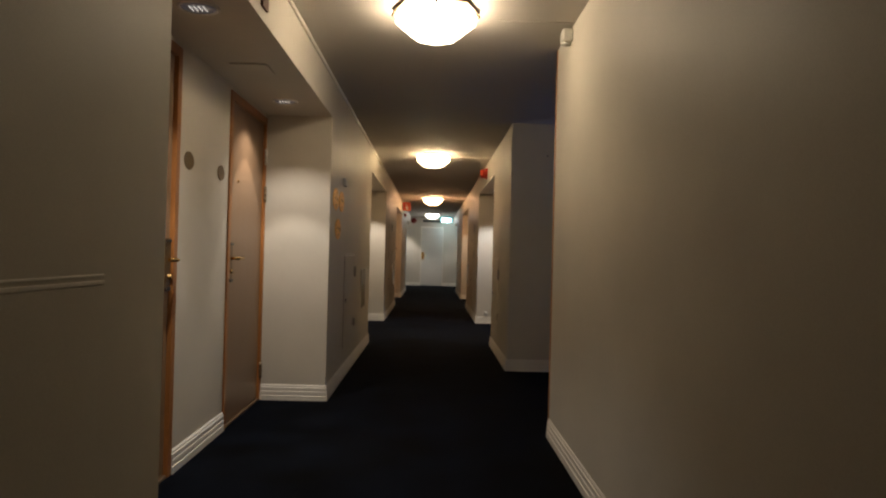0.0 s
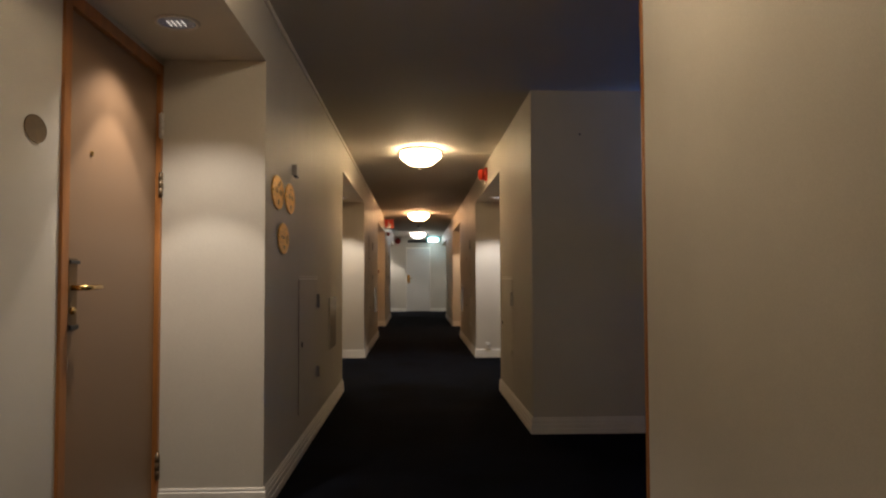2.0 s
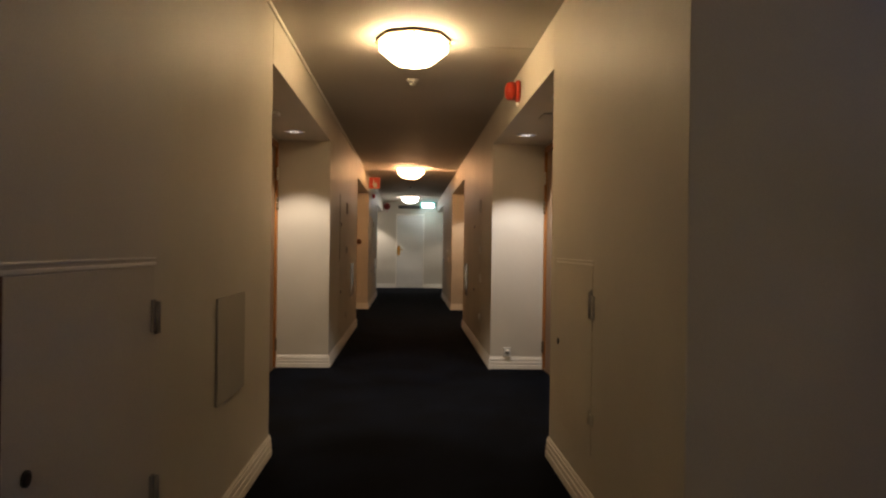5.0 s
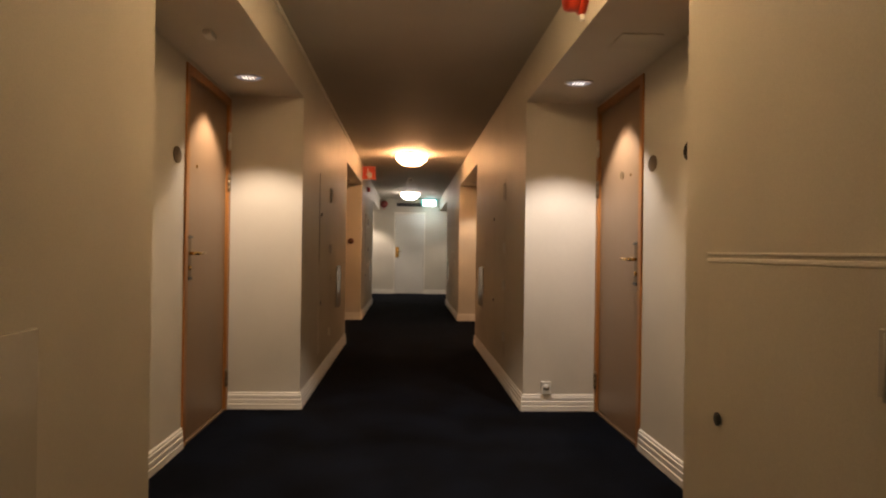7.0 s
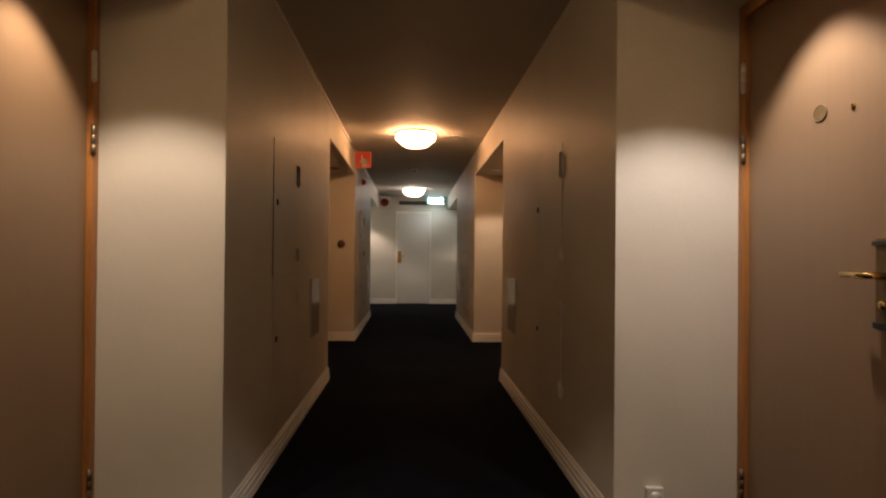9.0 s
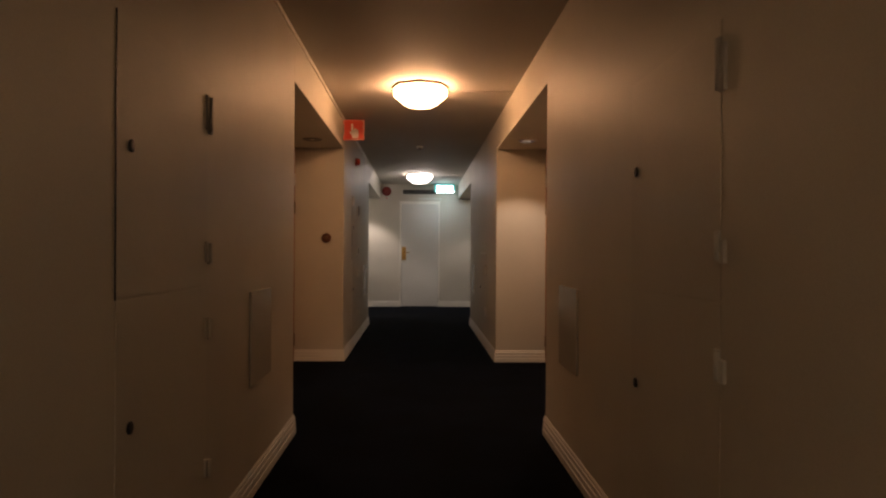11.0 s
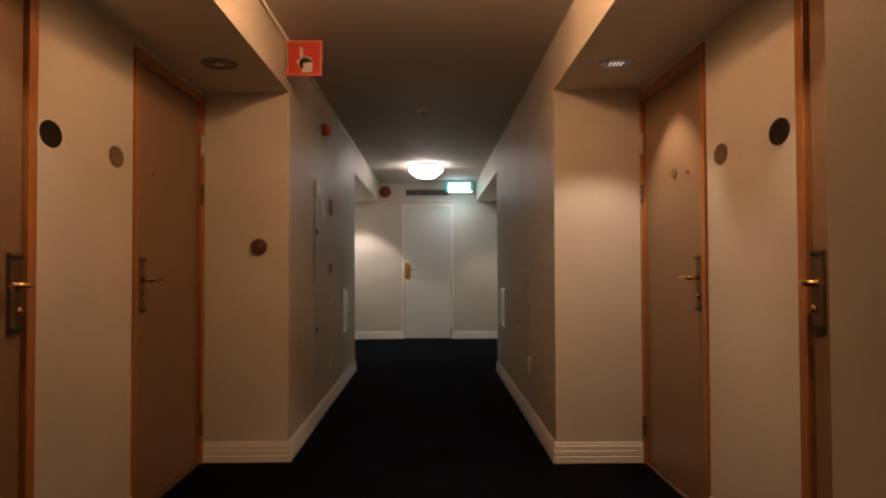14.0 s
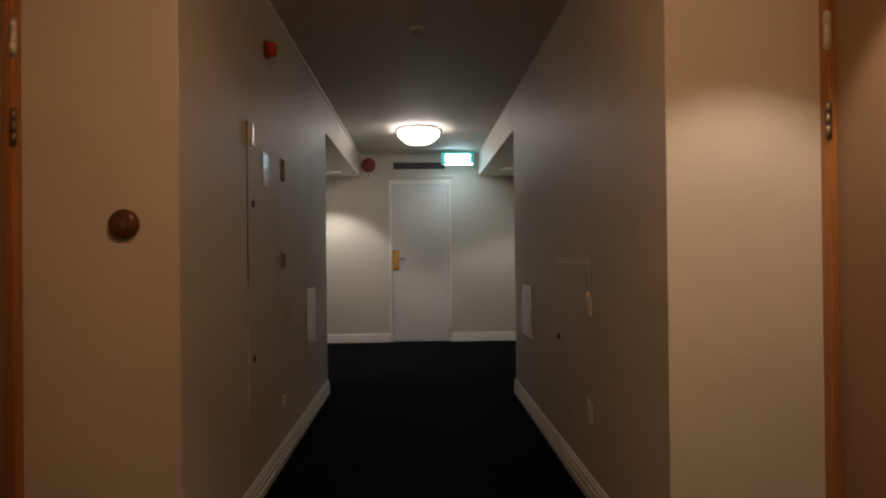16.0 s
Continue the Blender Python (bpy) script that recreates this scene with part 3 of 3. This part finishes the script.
# ---- alarms, signs and small fittings ----
def siren(m, label):
    o = thing("alarm_siren", label, "alarm siren", "red alarm sirens")
    o.matrix_basis = m
    part("base", lathe([(0.0, 0.0005), (0.078, 0.0005), (0.078, 0.024), (0.070, 0.032), (0.0, 0.032)], 28, "Y"), RED, o)
    part("dome", lathe([(0.0, 0.032), (0.064, 0.032), (0.066, 0.075), (0.058, 0.092), (0.030, 0.102), (0.0, 0.104)], 28, "Y"), RED, o, "red domed sounder")
    part("cable_gland", box((-0.012, 0.001, -0.105), (0.012, 0.024, -0.079), 0.003), PLASTIC, o, "pale cable entry")


siren(east(9.42, 2.245), "red round alarm siren on the soffit face")
b = thing("alarm_bell", "dark red round fire bell on the white end wall", "alarm bell")
b.matrix_basis = pose(-0.675, YEND, 2.24, 0, 0, 180)
part("gong", lathe([(0.0, 0.02), (0.082, 0.022), (0.092, 0.030), (0.088, 0.046), (0.060, 0.064), (0.0, 0.070)], 32, "Y"), DARK_RED, b, "dark red gong")
part("base", lathe([(0.0, 0.0005), (0.05, 0.0005), (0.05, 0.022), (0.0, 0.022)], 20, "Y"), RED, b)
part("tag", box((-0.028, 0.001, -0.150), (0.028, 0.014, -0.112), 0.002), PLASTIC, b, "small pale tag")
part("tag_mark", box((-0.016, 0.014, -0.142), (0.016, 0.0155, -0.122), 0.0), RED, b)

# flag sign with a pressing hand
s = thing("fire_alarm_sign", "red square sign with white pressing hand symbol", "sign")
s.matrix_basis = pose(XW + 0.002, 17.0, 2.165)
part("plate", box((0, -0.004, 0), (0.205, 0.004, 0.205), 0.002), SIGN_RED, s)
for lo, hi in (((0.008, 0.008), (0.197, 0.011)), ((0.008, 0.194), (0.197, 0.197)), ((0.008, 0.011), (0.011, 0.194)), ((0.194, 0.011), (0.197, 0.194))):
    part("edge_line", box((lo[0], -0.0052, lo[1]), (hi[0], -0.0042, hi[1])), PAPER, s, "thin pale border line")
part("bracket", box((-0.001, -0.010, 0.05), (0.008, 0.010, 0.155), 0.002), GREY, s)
def blade(bm, base, tip, w0, w1):
    """A flat finger that tapers from base to tip, with a rounded end."""
    base, tip = Vector(base), Vector(tip)
    way = (tip - base).normalized()
    side = Vector((-way.y, way.x))
    rim = [base + side * w0, base - side * w0]
    rim += [tip + (math.sin(math.pi * k / 6) * way - math.cos(math.pi * k / 6) * side) * w1 for k in range(7)]
    front = [bm.verts.new((p.x, -0.0066, p.y)) for p in rim]
    back = [bm.verts.new((p.x, -0.0046, p.y)) for p in rim]
    bm.faces.new(front)
    bm.faces.new(back)
    for k in range(len(rim)):
        j = (k + 1) % len(rim)
        bm.faces.new((front[k], front[j], back[j], back[k]))


hand = bmesh.new()
blade(hand, (0.118, 0.022), (0.116, 0.072), 0.028, 0.036)      # palm and cuff
blade(hand, (0.093, 0.070), (0.086, 0.158), 0.012, 0.007)      # index finger
blade(hand, (0.114, 0.080), (0.117, 0.108), 0.010, 0.009)      # curled fingers
blade(hand, (0.134, 0.074), (0.137, 0.099), 0.009, 0.008)
blade(hand, (0.098, 0.046), (0.068, 0.082), 0.010, 0.007)      # thumb
part("hand_symbol", hand, PLASTIC, s, "white pointing hand")

c = thing("alarm_sounder", "small dull red round alarm sounder on wall", "alarm sounder")
c.matrix_basis = west(18.34, 2.125)
part("base", lathe([(0.0, 0.0005), (0.046, 0.0005), (0.046, 0.018), (0.040, 0.022), (0.0, 0.022)], 24, "Y"), DARK_RED, c)
part("dome", lathe([(0.0, 0.022), (0.038, 0.022), (0.038, 0.044), (0.028, 0.054), (0.0, 0.057)], 24, "Y"), RED, c, "red domed sounder")

n = thing("call_button", "round brown fire call button on the alcove side", "call button")
n.matrix_basis = pose(-0.957, 17.10, 1.216)
bm = lathe([(0.0, 0.0), (0.047, 0.0), (0.047, 0.012), (0.040, 0.022), (0.022, 0.026), (0.0, 0.024)], 28, "Y")
bmesh.ops.rotate(bm, verts=bm.verts, matrix=Matrix.Rotation(math.pi, 3, "Z"))
part("body", bm, BROWN, n)
bm = lathe([(0.0, 0.024), (0.016, 0.024), (0.014, 0.029), (0.0, 0.030)], 18, "Y")
bmesh.ops.rotate(bm, verts=bm.verts, matrix=Matrix.Rotation(math.pi, 3, "Z"))
part("knob", bm, PLAQUE_PALE, n, "paler centre knob")
for q in list(n.children):
    q.location.y = -0.0005

for y in (9.73, 18.81):
    o = thing("smoke_detector", "small white smoke detector on the ceiling", "smoke detector", "smoke detectors")
    o.location = (-0.043, y, CEIL)
    part("base", lathe([(0.0, -0.0005), (0.045, -0.0005), (0.045, -0.012), (0.036, -0.018), (0.0, -0.018)], 24), PLASTIC, o)
    part("chamber", lathe([(0.0, -0.018), (0.026, -0.018), (0.024, -0.040), (0.014, -0.046), (0.0, -0.046)], 20), PLASTIC if y < 12 else GREY, o, "protruding sensor head")

o = thing("wall_socket", "white plastic socket just above the skirting board", "socket")
o.matrix_basis = pose(0.873, 10.97, 0.160, 0, 0, 180)
part("socket_plate", box((-0.034, 0.0005, -0.042), (0.034, 0.024, 0.042), 0.004), PLASTIC, o)
part("socket_face", moved(lathe([(0.0, 0.024), (0.022, 0.024), (0.020, 0.020), (0.0, 0.020)], 20, "Y"), 0, 0.002, 0.006), PLASTIC, o)

for x, y in ((1.00, 9.56), (-1.04, 3.55)):
    o = thing("soffit_hatch", "square cream painted hatch in the alcove soffit", "hatch", "soffit hatches")
    o.location = (x, y, SOFFIT)
    part("hatch_plate", box((-0.10, -0.11, -0.008), (0.10, 0.11, -0.0005), 0.002), WALL, o)
o = thing("soffit_sensor", "small white wedge-shaped sensor on the alcove soffit", "sensor")
o.location = (-1.03, 9.62, SOFFIT)
part("body", box((-0.022, -0.05, -0.028), (0.022, 0.05, -0.0005), 0.008), PLASTIC, o)
o = thing("corner_sensor", "white motion sensor under the ceiling on the wall", "sensor")
o.location = (XE, 3.55, CEIL - 0.055)
part("body", box((-0.060, -0.045, -0.035), (-0.0005, 0.045, 0.035), 0.012), PLASTIC, o)
part("lens", moved(lathe([(0.0, 0.0), (0.028, 0.0), (0.024, 0.012), (0.0, 0.016)], 20), -0.035, 0, -0.050), PLASTIC, o)
o = thing("header_plate", "small brown plate on the face of the soffit", "plate")
o.matrix_basis = west(2.74, 2.185)
part("plate", box((-0.05, 0.0005, -0.035), (0.05, 0.012, 0.035), 0.003), BROWN, o)

# ---- lit exit sign under the ceiling ----
e = thing("exit_sign", "lit white and green exit sign box below ceiling", "exit sign")
e.location = (0.435, 23.42, CEIL)
part("box", box((-0.195, -0.035, -0.175), (0.195, 0.035, -0.030), 0.005), GREEN, e, "green sign housing")
part("lit_panel", box((-0.150, -0.039, -0.150), (0.155, -0.0355, -0.060), 0.001), EXIT_LIT, e, "overlit white face")
part("lit_underside", box((-0.150, -0.030, -0.179), (0.185, 0.030, -0.1755), 0.001), EXIT_UNDER, e, "glowing underside")
for x in (-0.12, 0.12):
    part("hanger", box((x - 0.012, -0.012, -0.032), (x + 0.012, 0.012, -0.0005), 0.001), STEEL, e)

# ---- seating nook: curved shelf, books, globe lamp, blue light ----
YN = NOOK[1]
sh = thing("curved_shelf", "dark ribbon-shaped shelf curving up along the wall", "shelf")
path = [(1.50, 1.066), (1.56, 1.058), (1.70, 1.052), (1.86, 1.054), (2.00, 1.066), (2.12, 1.086), (2.24, 1.122), (2.34, 1.176), (2.43, 1.26), (2.50, 1.37), (2.54, 1.50)]
bm = bmesh.new()
rows = []
for k, (x, z) in enumerate(path):
    xa, za = path[max(0, k - 1)]
    xb, zb = path[min(len(path) - 1, k + 1)]
    nrm = Vector((-(zb - za), 0, xb - xa)).normalized() * 0.011
    depth = 0.05 if k == 0 else 0.19
    rows.append([bm.verts.new((x + s * nrm.x, YN - 0.002 - t * depth, z + s * nrm.z)) for s, t in ((1, 0), (1, 1), (-1, 1), (-1, 0))])
for a, b in zip(rows, rows[1:]):
    for k in range(4):
        bm.faces.new((a[k], a[(k + 1) % 4], b[(k + 1) % 4], b[k])).smooth = k % 2 == 0
bm.faces.new(rows[0])
bm.faces.new(rows[-1])
part("ribbon", bm, SHELF, sh)
for x, z in ((1.62, 1.045), (2.08, 1.065)):
    part("bracket", box((x - 0.015, YN - 0.10, z - 0.024), (x + 0.015, YN - 0.001, z - 0.004), 0.006), SHELF, sh, "dark moulded bracket")


def book(x, z, w, d, h, lean, label, group="books on the shelf"):
    o = thing("book", label, "book", group)
    o.matrix_basis = pose(x, YN - 0.012 - d, z, 0, lean, 0)
    part("cover", box((0, 0, 0), (0.004, d, h), 0.001), BOOK, o)
    part("cover", box((w - 0.004, 0, 0), (w, d, h), 0.001), BOOK, o)
    part("spine", box((0.004, 0, 0), (w - 0.004, 0.004, h), 0.001), BOOK, o)
    part("pages", box((0.005, 0.005, 0.004), (w - 0.005, d - 0.004, h - 0.004)), PAPER, o, "cream page block")


book(1.578, 1.078, 0.046, 0.13, 0.185, -17, "dark leaning book alone on the shelf")
book(1.958, 1.080, 0.014, 0.13, 0.225, 4, "thin pale-edged book leaning on others")
book(1.985, 1.084, 0.036, 0.14, 0.235, 0, "dark upright book on the curved shelf")
book(2.023, 1.090, 0.045, 0.15, 0.245, 0, "dark upright book on the curved shelf")
book(2.070, 1.098, 0.050, 0.14, 0.245, 0, "thick dark upright book on the shelf")

g = thing("globe_lamp", "glossy black globe on a thin black tripod", "globe lamp")
g.location = (2.075, YN - 0.37, 0)
globe = lathe([(0.165 * math.sin(math.pi * k / 16), 0.65 - 0.165 * math.cos(math.pi * k / 16)) for k in range(17)], 32)
part("globe", globe, GLOSS_BLACK, g, "glossy black globe")
part("collar", lathe([(0.0, 0.455), (0.03, 0.455), (0.03, 0.49), (0.0, 0.49)], 16), BLACK, g)
for k in range(3):
    a = math.pi + k * 2 * math.pi / 3 + 0.1
    part("leg", tube([(0.01 * math.cos(a), 0.01 * math.sin(a), 0.47), (0.19 * math.cos(a), 0.19 * math.sin(a), 0.24), (0.37 * math.cos(a), 0.37 * math.sin(a), 0.005)], 0.0055, 8), BLACK, g)

for x, r in ((2.02, 0.045), (2.14, 0.05)):
    o = thing("wall_ring", "thin pale ring hook high on the nook wall", "ring", "wall rings")
    o.matrix_basis = pose(x, YN, 2.10, 0, 0, 180)
    part("ring", lathe([(r - 0.006, 0.0005), (r, 0.0005), (r, 0.005), (r - 0.006, 0.005), (r - 0.006, 0.0005)], 28, "Y", cap=False), WALL, o)

la = bpy.data.lights.new("nook_blue_light", "SPOT")
la.energy, la.color, la.shadow_soft_size, la.spot_size, la.spot_blend = 36.0, (0.13, 0.36, 1.0), 0.05, radians(156), 0.85
new("nook_blue_light", la).matrix_world = look((2.46, YN - 0.19, 1.50), (2.42, YN, 1.56))
la = bpy.data.lights.new("nook_violet_light", "POINT")
la.energy, la.color, la.shadow_soft_size = 1.6, (0.14, 0.10, 1.0), 0.05
new("nook_violet_light", la).location = (2.70, YN - 0.30, 0.85)

o = thing("wall_nail", "small dark nail in the nook wall", "nail")
o.matrix_basis = pose(1.06, YN, 2.075, 0, 0, 180)
part("head", lathe([(0.0, 0.0005), (0.008, 0.0005), (0.008, 0.012), (0.0, 0.014)], 12, "Y"), GREY, o)
